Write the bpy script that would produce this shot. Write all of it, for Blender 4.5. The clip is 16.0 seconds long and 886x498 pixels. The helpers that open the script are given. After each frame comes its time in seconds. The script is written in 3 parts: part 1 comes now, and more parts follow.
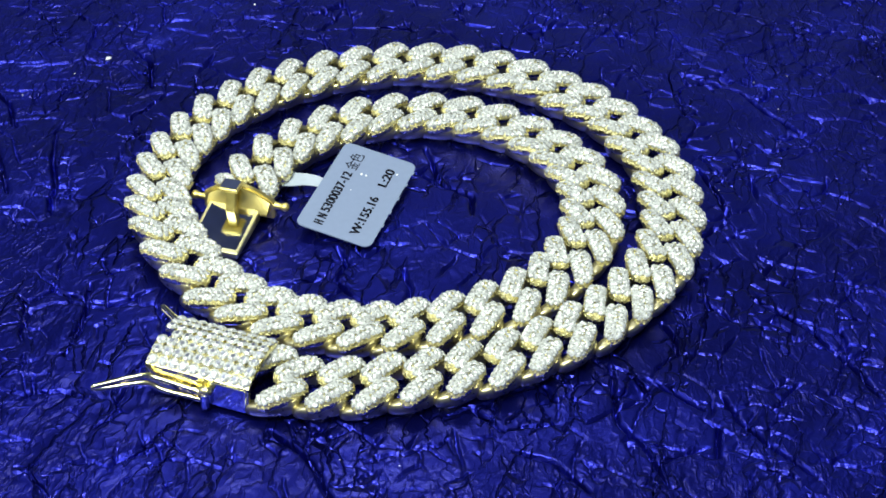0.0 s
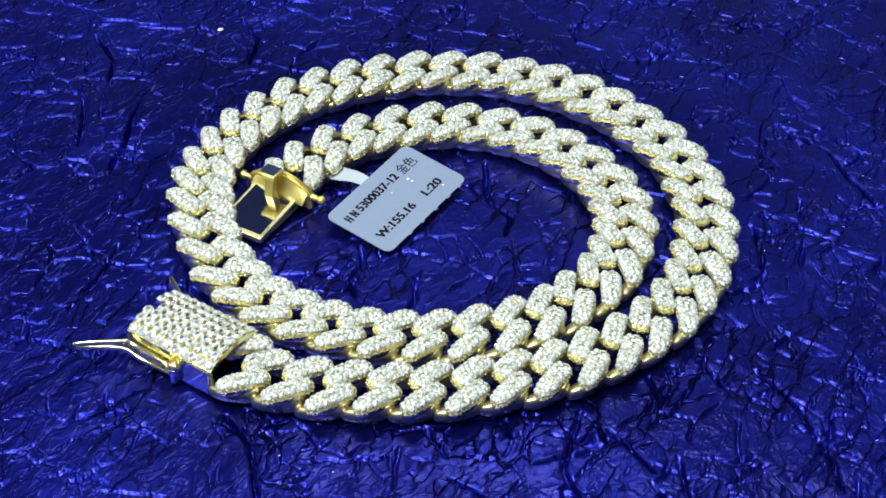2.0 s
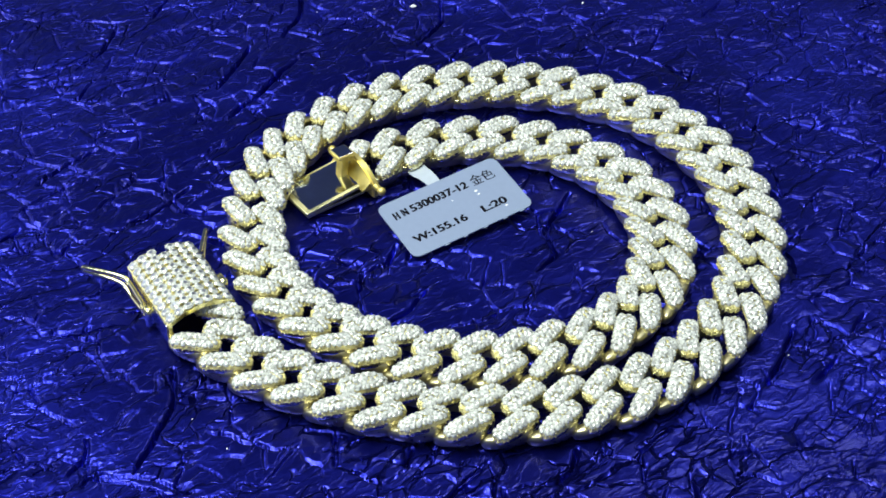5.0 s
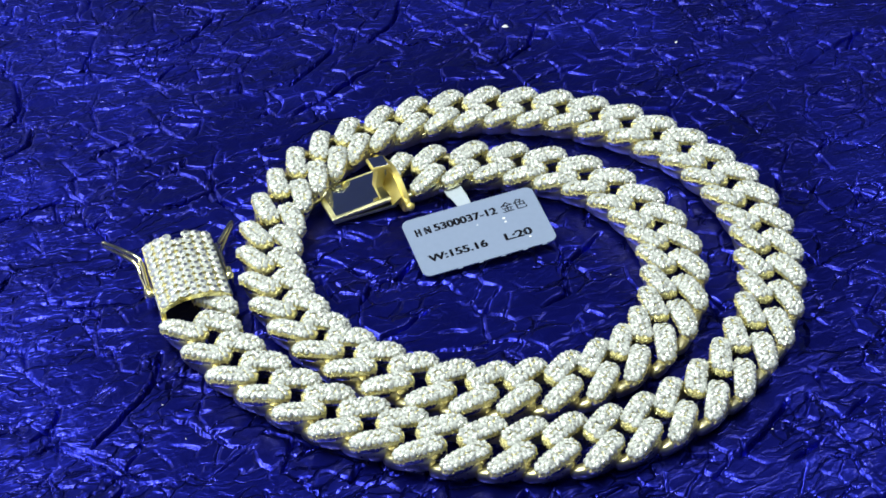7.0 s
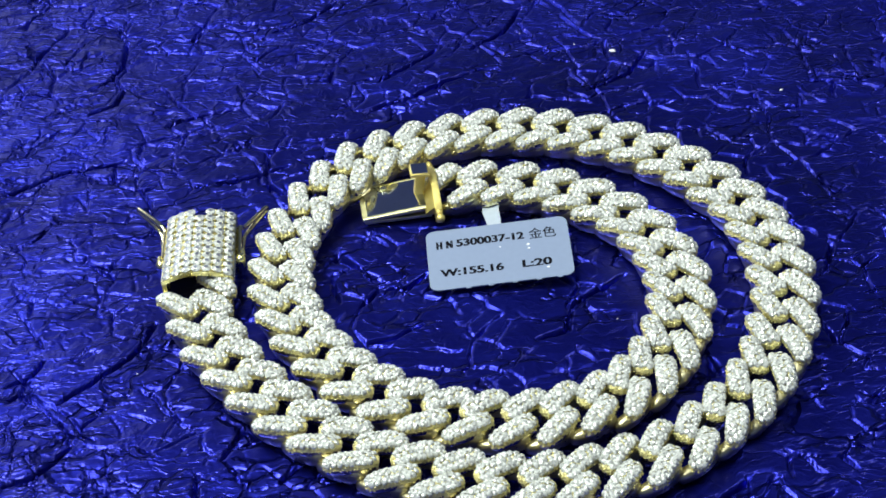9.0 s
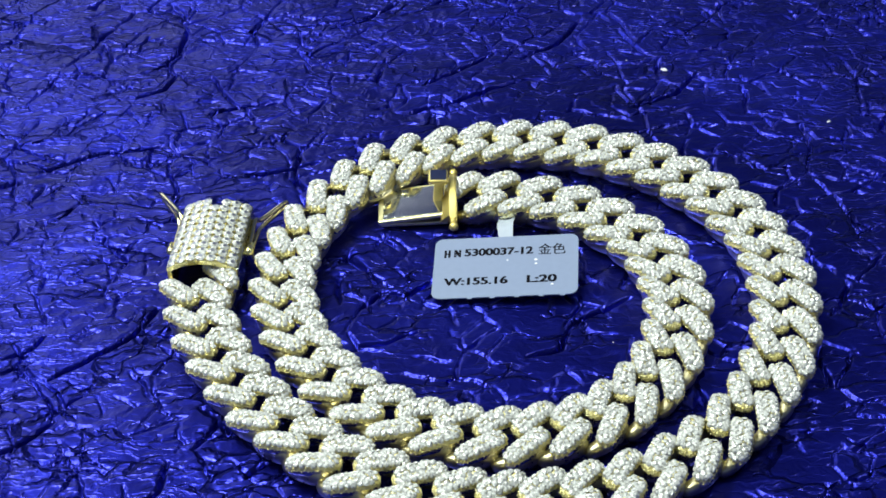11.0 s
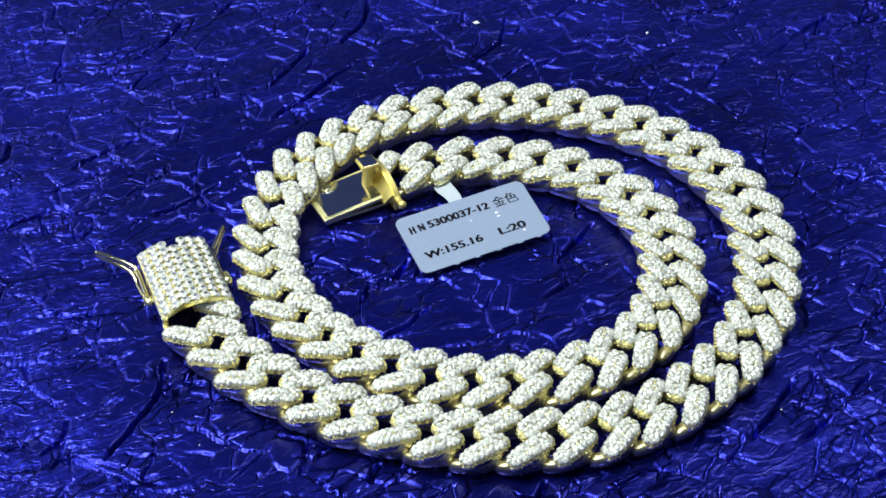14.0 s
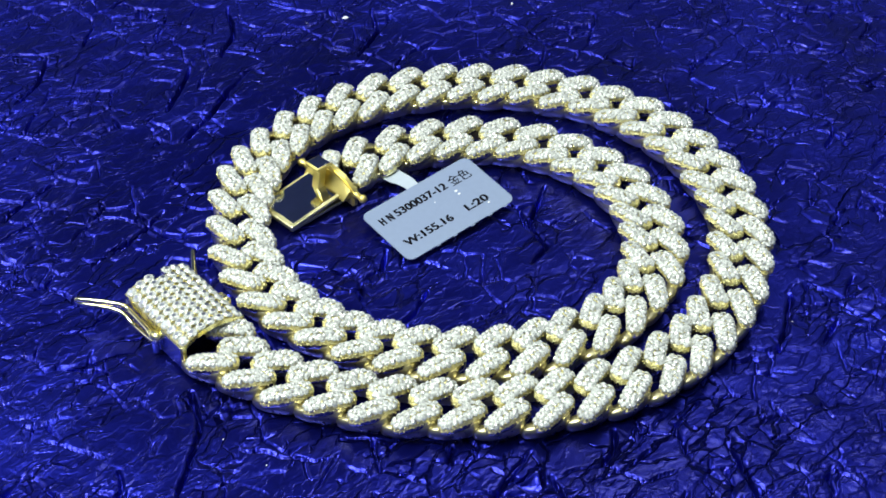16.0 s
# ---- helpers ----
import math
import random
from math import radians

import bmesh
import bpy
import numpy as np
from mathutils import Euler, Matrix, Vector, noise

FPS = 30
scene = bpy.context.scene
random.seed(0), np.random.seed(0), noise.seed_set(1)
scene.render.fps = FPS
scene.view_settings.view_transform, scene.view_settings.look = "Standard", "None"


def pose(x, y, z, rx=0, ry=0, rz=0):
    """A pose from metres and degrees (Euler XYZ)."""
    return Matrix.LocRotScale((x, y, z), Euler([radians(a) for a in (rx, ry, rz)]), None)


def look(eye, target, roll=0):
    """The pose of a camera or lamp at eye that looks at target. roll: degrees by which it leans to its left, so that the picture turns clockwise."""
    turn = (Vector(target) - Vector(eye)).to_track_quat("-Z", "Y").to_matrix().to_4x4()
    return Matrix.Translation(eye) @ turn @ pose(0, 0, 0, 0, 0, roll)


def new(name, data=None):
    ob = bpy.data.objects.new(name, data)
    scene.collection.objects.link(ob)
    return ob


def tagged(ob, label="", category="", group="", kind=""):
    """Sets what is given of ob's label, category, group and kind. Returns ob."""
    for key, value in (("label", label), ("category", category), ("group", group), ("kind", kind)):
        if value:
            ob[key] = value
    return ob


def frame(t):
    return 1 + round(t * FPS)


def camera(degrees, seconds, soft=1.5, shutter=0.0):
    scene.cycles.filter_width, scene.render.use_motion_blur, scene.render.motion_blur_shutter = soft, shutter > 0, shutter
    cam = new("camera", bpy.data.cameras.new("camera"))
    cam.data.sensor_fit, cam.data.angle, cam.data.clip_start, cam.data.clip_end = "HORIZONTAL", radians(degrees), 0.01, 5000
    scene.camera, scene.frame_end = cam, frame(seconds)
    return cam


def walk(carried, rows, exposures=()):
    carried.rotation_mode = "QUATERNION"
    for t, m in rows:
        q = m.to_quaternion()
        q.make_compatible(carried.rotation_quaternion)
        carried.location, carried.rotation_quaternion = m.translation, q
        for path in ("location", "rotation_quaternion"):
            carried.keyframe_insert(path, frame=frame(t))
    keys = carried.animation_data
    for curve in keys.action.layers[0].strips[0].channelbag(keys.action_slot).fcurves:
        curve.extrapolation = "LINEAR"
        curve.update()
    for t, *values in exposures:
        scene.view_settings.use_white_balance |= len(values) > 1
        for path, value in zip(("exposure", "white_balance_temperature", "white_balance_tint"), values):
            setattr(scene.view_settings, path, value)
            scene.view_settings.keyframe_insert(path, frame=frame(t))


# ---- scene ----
# The camera goes round the necklace at arm's length, there and back.
cam = camera(27.77, 16.0, 1.7)
PATH = [
    (0, (-0.26917, -0.07499, 0.20981), (-0.01152, -0.02699, 0.00929), 2.37),
    (0.5, (-0.26132, -0.09881, 0.21375), (-0.01144, -0.02652, 0.01069), 2.43),
    (1, (-0.25467, -0.11445, 0.21650), (-0.01143, -0.02637, 0.01163), 2.35),
    (1.5, (-0.24987, -0.12376, 0.21747), (-0.01096, -0.02613, 0.01183), 2.37),
    (2, (-0.24319, -0.13628, 0.22034), (-0.01126, -0.02624, 0.01297), 2.29),
    (2.5, (-0.23117, -0.15431, 0.22343), (-0.01084, -0.02602, 0.01391), 1.96),
    (3, (-0.21995, -0.16876, 0.22563), (-0.01035, -0.02578, 0.01463), 1.77),
    (3.5, (-0.20808, -0.18250, 0.22726), (-0.00976, -0.02568, 0.01519), 1.31),
    (4, (-0.18675, -0.20292, 0.23043), (-0.00894, -0.02554, 0.01638), 0.62),
    (4.2, (-0.17958, -0.20780, 0.23236), (-0.00868, -0.02548, 0.01683), 0.16),
    (6.3, (-0.12617, -0.24541, 0.22776), (-0.00532, -0.02313, 0.01590), -2.56),
    (6.5, (-0.12238, -0.24577, 0.22858), (-0.00494, -0.02258, 0.01575), -2.27),
    (7, (-0.10435, -0.25257, 0.22813), (-0.00392, -0.02111, 0.01542), -2.64),
    (7.5, (-0.09035, -0.25690, 0.22748), (-0.00318, -0.01990, 0.01504), -2.95),
    (8, (-0.07481, -0.26153, 0.22650), (-0.00261, -0.01885, 0.01485), -3.28),
    (8.5, (-0.05235, -0.26571, 0.22438), (-0.00172, -0.01650, 0.01406), -3.79),
    (9, (-0.03406, -0.26740, 0.22302), (-0.00121, -0.01464, 0.01341), -4.16),
    (9.5, (-0.01685, -0.26795, 0.22147), (-0.00091, -0.01279, 0.01281), -4.47),
    (10.75, (0.00400, -0.26815, 0.22000), (-0.00066, -0.01060, 0.01215), -4.80),
    (12, (-0.02370, -0.26774, 0.22181), (-0.00103, -0.01326, 0.01295), -4.27),
    (12.5, (-0.04682, -0.26607, 0.22459), (-0.00167, -0.01598, 0.01407), -3.79),
    (13, (-0.07274, -0.26163, 0.22650), (-0.00252, -0.01841, 0.01480), -3.32),
    (13.5, (-0.09670, -0.25488, 0.22763), (-0.00347, -0.02021, 0.01517), -2.71),
    (14, (-0.12272, -0.24469, 0.22878), (-0.00490, -0.02206, 0.01558), -1.99),
    (14.5, (-0.14211, -0.23488, 0.22924), (-0.00609, -0.02311, 0.01581), -1.37),
    (15, (-0.16552, -0.22049, 0.22914), (-0.00763, -0.02423, 0.01594), -0.67),
    (15.5, (-0.18131, -0.20901, 0.22834), (-0.00862, -0.02492, 0.01576), -0.18),
    (16, (-0.19464, -0.19728, 0.22677), (-0.00914, -0.02501, 0.01508), 0.29),
]
walk(cam, [(t, look(eye, target, roll)) for t, eye, target, roll in PATH],
     [(0, 0.03), (4.2, 0.08), (9, 0.05), (12.5, 0.05), (13.5, 0.04), (14.5, 0.2), (15, 0.2), (15.5, 0.1), (16, 0.1)])

# ---- light ----
MM = 0.001
world = bpy.data.worlds.new("world")
scene.world = world
world.use_nodes = True
world.node_tree.nodes["Background"].inputs["Color"].default_value = (0.5, 0.7, 1.0, 1)
world.node_tree.nodes["Background"].inputs["Strength"].default_value = 0.02


def area_lamp(name, eye, target, size_x, size_y, watts, colour, label):
    data = bpy.data.lights.new(name, "AREA")
    data.shape, data.size, data.size_y, data.energy, data.color = "RECTANGLE", size_x, size_y, watts, colour
    ob = new(name, data)
    ob.matrix_world = look(eye, target)
    return tagged(ob, label, "lamp")


area_lamp("ceiling_lamp", (-0.33, 0.15, 0.72), (0, 0, 0), 0.32, 0.32, 7.5, (0.92, 1.0, 0.96), "square white ceiling lamp over the table")
# weak fill added from the far side; no such lamp is known
area_lamp("ceiling_lamp", (0.36, 0.10, 0.68), (0, 0, 0), 0.2, 0.2, 1.0, (0.95, 1.0, 0.92), "smaller square fill light added over the sheet's far side, unseen")
# low area light added for the sheen on the far foil, source unseen
area_lamp("window_light", (-0.52, 0.86, 0.46), (0, 0, 0), 0.8, 0.45, 1.6, (0.93, 0.97, 1.0), "wide pale light added low behind the sheet, source unseen")
# point light added as fill from the near left, not a known lamp
bulb = bpy.data.lights.new("desk_lamp", "POINT")
bulb.energy, bulb.color, bulb.shadow_soft_size = 5.6, (0.96, 1.0, 0.92), 0.05
desk_lamp = new("desk_lamp", bulb)
desk_lamp.location = (-0.26, -0.12, 0.62)
tagged(desk_lamp, "small white fill light added on the near left, unseen", "lamp")


# ---- materials ----
def material(name):
    m = bpy.data.materials.new(name)
    m.use_nodes = True
    tree = m.node_tree
    return m, tree, tree.nodes["Principled BSDF"]


def wire(tree, a, out, b, inp):
    tree.links.new(a.outputs[out], b.inputs[inp])


def node(tree, kind, **inputs):
    n = tree.nodes.new(kind)
    for key, value in inputs.items():
        n.inputs[key.replace("_", " ")].default_value = value
    return n


def ramp(tree, stops):
    n = tree.nodes.new("ShaderNodeValToRGB")
    els = n.color_ramp.elements
    while len(els) < len(stops):
        els.new(0.5)
    for el, (pos, col) in zip(els, stops):
        el.position, el.color = pos, (*col, 1)
    return n


def coords(tree):
    return tree.nodes.new("ShaderNodeTexCoord")


def gold_metal(name, base, rough, dirt, beads=0.0):
    m, tree, bsdf = material(name)
    bsdf.inputs["Metallic"].default_value = 1.0
    co = coords(tree)
    n1 = node(tree, "ShaderNodeTexNoise", Scale=260.0, Detail=4.0)
    n2 = node(tree, "ShaderNodeTexNoise", Scale=2600.0, Detail=3.0)
    wire(tree, co, "Object", n1, "Vector")
    wire(tree, co, "Object", n2, "Vector")
    r = ramp(tree, [(0.3, tuple(c * dirt for c in base)), (0.65, base)])
    wire(tree, n1, "Fac", r, "Fac")
    wire(tree, r, "Color", bsdf, "Base Color")
    rr = node(tree, "ShaderNodeMapRange", From_Min=0.3, From_Max=0.7, To_Min=rough * 0.8, To_Max=rough * 1.6)
    wire(tree, n1, "Fac", rr, "Value")
    wire(tree, rr, "Result", bsdf, "Roughness")
    b = node(tree, "ShaderNodeBump", Strength=0.12, Distance=0.0001)
    wire(tree, n2, "Fac", b, "Height")
    if beads:
        grains = node(tree, "ShaderNodeTexVoronoi", Scale=2300.0)
        wire(tree, co, "Object", grains, "Vector")
        relief = node(tree, "ShaderNodeBump", Strength=1.0, Distance=beads)
        relief.invert = True
        wire(tree, grains, "Distance", relief, "Height")
        wire(tree, b, "Normal", relief, "Normal")
        b = relief
    wire(tree, b, "Normal", bsdf, "Normal")
    return m


GOLD = gold_metal("pale_gold", (0.95, 0.87, 0.42), 0.2, 0.88)
POLISHED = gold_metal("mirror_gold", (0.93, 0.86, 0.54), 0.2, 0.9)
GOLD_GRAIN = gold_metal("grained_gold", (0.97, 0.90, 0.47), 0.42, 0.86, 0.00026)
GOLD_BRIGHT = gold_metal("polished_gold", (0.97, 0.81, 0.27), 0.37, 0.85)
# gold darkened in the base to stand in for the shaded foil it reflects
MIRROR = gold_metal("shaded_mirror_gold", (0.60, 0.55, 0.33), 0.28, 0.8)
LATCH = gold_metal("latch_gold", (0.82, 0.75, 0.46), 0.11, 0.85)
RIM = gold_metal("satin_gold", (0.95, 0.89, 0.50), 0.42, 0.85)
PLATE = gold_metal("mirror_plate", (0.78, 0.80, 0.80), 0.05, 0.9)


def stone_material():
    """Clear cut stones: random white to grey facet colours stand in for their flashes."""
    m, tree, bsdf = material("clear_stone")
    geo = tree.nodes.new("ShaderNodeNewGeometry")
    info = tree.nodes.new("ShaderNodeObjectInfo")
    co = coords(tree)
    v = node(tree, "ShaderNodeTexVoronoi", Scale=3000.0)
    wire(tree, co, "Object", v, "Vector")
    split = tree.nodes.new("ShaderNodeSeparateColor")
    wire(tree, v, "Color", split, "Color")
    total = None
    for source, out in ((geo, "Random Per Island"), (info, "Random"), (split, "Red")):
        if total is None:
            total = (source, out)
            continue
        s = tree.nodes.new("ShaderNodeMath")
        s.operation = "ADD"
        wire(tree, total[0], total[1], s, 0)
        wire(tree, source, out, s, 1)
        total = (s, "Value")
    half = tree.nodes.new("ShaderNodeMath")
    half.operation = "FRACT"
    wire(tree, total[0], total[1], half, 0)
    # sparkle put into the base colour: dull facets grey, flashing ones near white
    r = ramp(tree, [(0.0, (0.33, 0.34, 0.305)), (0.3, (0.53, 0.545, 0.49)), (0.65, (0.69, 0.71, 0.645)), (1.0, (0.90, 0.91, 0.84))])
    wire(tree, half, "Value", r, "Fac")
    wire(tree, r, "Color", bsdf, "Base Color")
    facet = tree.nodes.new("ShaderNodeVectorMath")
    facet.operation = "MULTIPLY_ADD"
    wire(tree, v, "Color", facet, 0)
    facet.inputs[1].default_value = (0.8, 0.8, 0.8)
    facet.inputs[2].default_value = (-0.4, -0.4, -0.4)
    tilt = tree.nodes.new("ShaderNodeVectorMath")
    tilt.operation = "ADD"
    wire(tree, geo, "Normal", tilt, 0)
    wire(tree, facet, "Vector", tilt, 1)
    unit = tree.nodes.new("ShaderNodeVectorMath")
    unit.operation = "NORMALIZE"
    wire(tree, tilt, "Vector", unit, 0)
    wire(tree, unit, "Vector", bsdf, "Normal")
    bsdf.inputs["Metallic"].default_value = 0.15
    bsdf.inputs["Roughness"].default_value = 0.26
    bsdf.inputs["IOR"].default_value = 2.0
    return m


STONE = stone_material()
# darker grey-blue that stands in for the dim reflection in a stone's table
TABLE = gold_metal("stone_table_reflection", (0.52, 0.55, 0.66), 0.3, 0.6)


def foil_material():
    """Blue metallised paper: a dyed mirror under a clear lacquer, with hair-fine wrinkles and scratches."""
    m, tree, bsdf = material("blue_crinkled_foil")
    co = coords(tree)
    n1 = node(tree, "ShaderNodeTexNoise", Scale=30.0, Detail=5.0, Roughness=0.62)
    wire(tree, co, "Object", n1, "Vector")
    r = ramp(tree, [(0.30, (0.006, 0.008, 0.15)), (0.52, (0.011, 0.015, 0.27)), (0.74, (0.021, 0.030, 0.44))])
    wire(tree, n1, "Fac", r, "Fac")
    wire(tree, r, "Color", bsdf, "Base Color")
    bsdf.inputs["Metallic"].default_value = 0.94
    bsdf.inputs["Specular IOR Level"].default_value = 0.12
    bsdf.inputs["Coat Weight"].default_value = 0.25
    bsdf.inputs["Coat Roughness"].default_value = 0.16
    warp = node(tree, "ShaderNodeTexNoise", Scale=90.0, Detail=4.0, Roughness=0.6)
    wire(tree, co, "Object", warp, "Vector")
    shift = tree.nodes.new("ShaderNodeVectorMath")
    shift.operation = "MULTIPLY_ADD"
    wire(tree, warp, "Color", shift, 0)
    shift.inputs[1].default_value = (0.007, 0.007, 0.0)
    wire(tree, co, "Object", shift, 2)
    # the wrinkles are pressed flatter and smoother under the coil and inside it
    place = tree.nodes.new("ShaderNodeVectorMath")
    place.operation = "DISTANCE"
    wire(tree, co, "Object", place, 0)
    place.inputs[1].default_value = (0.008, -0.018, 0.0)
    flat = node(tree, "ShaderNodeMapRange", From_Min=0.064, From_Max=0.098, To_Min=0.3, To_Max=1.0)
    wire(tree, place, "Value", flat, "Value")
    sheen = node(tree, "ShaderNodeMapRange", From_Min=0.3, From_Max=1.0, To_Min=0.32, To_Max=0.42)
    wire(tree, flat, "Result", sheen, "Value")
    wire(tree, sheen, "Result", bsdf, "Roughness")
    last = None
    # wrinkles: thin raised lines at four sizes, broken off in patches, over soft dents
    for scale, angle, wide, depth, sign in ((60.0, 0.9, 0.3, 0.00055, 1), (75.0, 2.7, 0.026, 0.0002, 1), (130.0, 1.75, 0.034, 0.00016, -1), (170.0, 0.2, 0.038, 0.00014, 1), (280.0, 1.2, 0.056, 0.0001, 1), (420.0, -0.5, 0.085, 0.00008, 1)):
        turn = tree.nodes.new("ShaderNodeMapping")
        turn.inputs["Rotation"].default_value = (0, 0, angle)
        turn.inputs["Location"].default_value = (angle * 0.31, scale * 0.0013, 0)
        turn.inputs["Scale"].default_value = (0.6, 1.3, 1.0)
        wire(tree, shift, "Vector", turn, "Vector")
        ridge = node(tree, "ShaderNodeTexNoise", Scale=scale, Detail=2.0, Roughness=0.45)
        wire(tree, turn, "Vector", ridge, "Vector")
        centre = tree.nodes.new("ShaderNodeMath")
        centre.operation = "SUBTRACT"
        wire(tree, ridge, "Fac", centre, 0)
        centre.inputs[1].default_value = 0.5
        away = tree.nodes.new("ShaderNodeMath")
        away.operation = "ABSOLUTE"
        wire(tree, centre, "Value", away, 0)
        line = node(tree, "ShaderNodeMapRange", From_Min=0.0, From_Max=wide, To_Min=1.0, To_Max=0.0)
        line.interpolation_type = "SMOOTHSTEP"
        wire(tree, away, "Value", line, "Value")
        mask = node(tree, "ShaderNodeTexNoise", Scale=scale * 0.7, Detail=1.0)
        wire(tree, turn, "Vector", mask, "Vector")
        gate = node(tree, "ShaderNodeMapRange", From_Min=0.42, From_Max=0.56, To_Min=0.1, To_Max=1.0)
        wire(tree, mask, "Fac", gate, "Value")
        cut = tree.nodes.new("ShaderNodeMath")
        cut.operation = "MULTIPLY"
        wire(tree, line, "Result", cut, 0)
        wire(tree, gate, "Result", cut, 1)
        b = node(tree, "ShaderNodeBump", Strength=1.0, Distance=depth)
        b.invert = sign < 0
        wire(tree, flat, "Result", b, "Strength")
        wire(tree, cut, "Value", b, "Height")
        if last:
            wire(tree, last, "Normal", b, "Normal")
        last = b
    # hair-fine dark creases, broken off here and there
    for scale, angle, wide, depth, patch in ((95.0, 0.4, 0.035, 0.0016, 60.0), (210.0, 1.7, 0.05, 0.0009, 90.0)):
        turn = tree.nodes.new("ShaderNodeMapping")
        turn.inputs["Rotation"].default_value = (0, 0, angle)
        turn.inputs["Scale"].default_value = (0.55, 1.35, 1.0)
        wire(tree, shift, "Vector", turn, "Vector")
        crease = node(tree, "ShaderNodeTexVoronoi", Scale=scale)
        crease.feature = "DISTANCE_TO_EDGE"
        wire(tree, turn, "Vector", crease, "Vector")
        line = node(tree, "ShaderNodeMapRange", From_Min=0.0, From_Max=wide, To_Min=1.0, To_Max=0.0)
        wire(tree, crease, "Distance", line, "Value")
        mask = node(tree, "ShaderNodeTexNoise", Scale=patch, Detail=2.0)
        wire(tree, turn, "Vector", mask, "Vector")
        gate = node(tree, "ShaderNodeMapRange", From_Min=0.52, From_Max=0.62, To_Min=0.0, To_Max=1.0)
        wire(tree, mask, "Fac", gate, "Value")
        cut = tree.nodes.new("ShaderNodeMath")
        cut.operation = "MULTIPLY"
        wire(tree, line, "Result", cut, 0)
        wire(tree, gate, "Result", cut, 1)
        b = node(tree, "ShaderNodeBump", Strength=1.0, Distance=depth)
        b.invert = True
        wire(tree, cut, "Value", b, "Height")
        wire(tree, last, "Normal", b, "Normal")
        last = b
    fine = node(tree, "ShaderNodeTexNoise", Scale=900.0, Detail=4.0, Roughness=0.6)
    wire(tree, shift, "Vector", fine, "Vector")
    b2 = node(tree, "ShaderNodeBump", Strength=0.4, Distance=0.00015)
    wire(tree, fine, "Fac", b2, "Height")
    wire(tree, last, "Normal", b2, "Normal")
    wire(tree, b2, "Normal", bsdf, "Normal")
    wire(tree, b2, "Normal", bsdf, "Coat Normal")
    return m


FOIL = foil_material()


def plain(name, colour, rough, spread=0.06, scale=900.0, metal=0.0, gloss=0.3):
    m, tree, bsdf = material(name)
    co = coords(tree)
    n1 = node(tree, "ShaderNodeTexNoise", Scale=scale, Detail=4.0)
    wire(tree, co, "Object", n1, "Vector")
    r = ramp(tree, [(0.3, tuple(c * (1 - spread) for c in colour)), (0.7, colour)])
    wire(tree, n1, "Fac", r, "Fac")
    wire(tree, r, "Color", bsdf, "Base Color")
    bsdf.inputs["Roughness"].default_value, bsdf.inputs["Metallic"].default_value = rough, metal
    bsdf.inputs["Specular IOR Level"].default_value = gloss
    b = node(tree, "ShaderNodeBump", Strength=0.05, Distance=0.0002)
    wire(tree, n1, "Fac", b, "Height")
    wire(tree, b, "Normal", bsdf, "Normal")
    return m


PAPER = plain("coated_tag_paper", (0.235, 0.295, 0.42), 0.6, 0.04)
STRAP = plain("glossy_strap_paper", (0.46, 0.52, 0.58), 0.35, 0.05)
INK = plain("black_print", (0.008, 0.008, 0.012), 0.8, 0.3, gloss=0.04)
LINT_AND_GLINT = plain("white_lint_and_glint", (0.85, 0.86, 0.88), 0.7)
WALL = plain("pale_wall_paint", (0.36, 0.43, 0.64), 0.8, 0.1, 6.0)


# ---- helpers of this scene ----
def mesh_of(name, bm, mat, smooth=None):
    me = bpy.data.meshes.new(name)
    bm.normal_update()
    bm.to_mesh(me)
    bm.free()
    me.materials.append(mat)
    if smooth is not None:
        me.polygons.foreach_set("use_smooth", [True] * len(me.polygons))
        if smooth < 180:
            me.set_sharp_from_angle(angle=radians(smooth))
    return me


def part(name, data, parent, label="", kind="", m=None):
    ob = new(name, data)
    ob.parent = parent
    if m is not None:
        ob.matrix_basis = m
    return tagged(ob, label, kind=kind)


def box(bm, size, m=None, bevel=0.0, segments=2):
    made = bmesh.ops.create_cube(bm, size=1.0, matrix=(m or Matrix()) @ Matrix.Diagonal((*size, 1)))
    if bevel:
        edges = list({e for v in made["verts"] for e in v.link_edges})
        bmesh.ops.bevel(bm, geom=edges, offset=bevel, segments=segments, affect="EDGES", profile=0.5)


def rod(bm, points, radius, sides=10, flat=1.0, caps=True):
    """A bent rod through points; flat < 1 squashes it across its upright direction."""
    rings = []
    pts = [Vector(p) for p in points]
    for i, p in enumerate(pts):
        t = (pts[min(i + 1, len(pts) - 1)] - pts[max(i - 1, 0)]).normalized()
        side = t.cross(Vector((0, 0, 1)))
        side = side.normalized() if side.length > 1e-6 else Vector((1, 0, 0))
        up = side.cross(t)
        r = radius[i] if isinstance(radius, (list, tuple)) else radius
        rings.append([bm.verts.new(p + side * r * math.cos(a) + up * r * flat * math.sin(a))
                      for a in (2 * math.pi * k / sides for k in range(sides))])
    for a, b in zip(rings, rings[1:]):
        for k in range(sides):
            bm.faces.new((a[k], a[(k + 1) % sides], b[(k + 1) % sides], b[k]))
    if caps:
        bm.faces.new(rings[0][::-1])
        bm.faces.new(rings[-1])
    return rings


def smooth_line(points, steps=6):
    """A rounded line through points (Catmull-Rom)."""
    pts = [Vector(p) for p in points]
    pts = [2 * pts[0] - pts[1], *pts, 2 * pts[-1] - pts[-2]]
    out = []
    for a, b, c, d in zip(pts, pts[1:], pts[2:], pts[3:]):
        for s in range(steps):
            f = s / steps
            out.append(0.5 * (2 * b + (c - a) * f + (2 * a - 5 * b + 4 * c - d) * f * f + (3 * b - a - 3 * c + d) * f ** 3))
    return out + [pts[-2]]


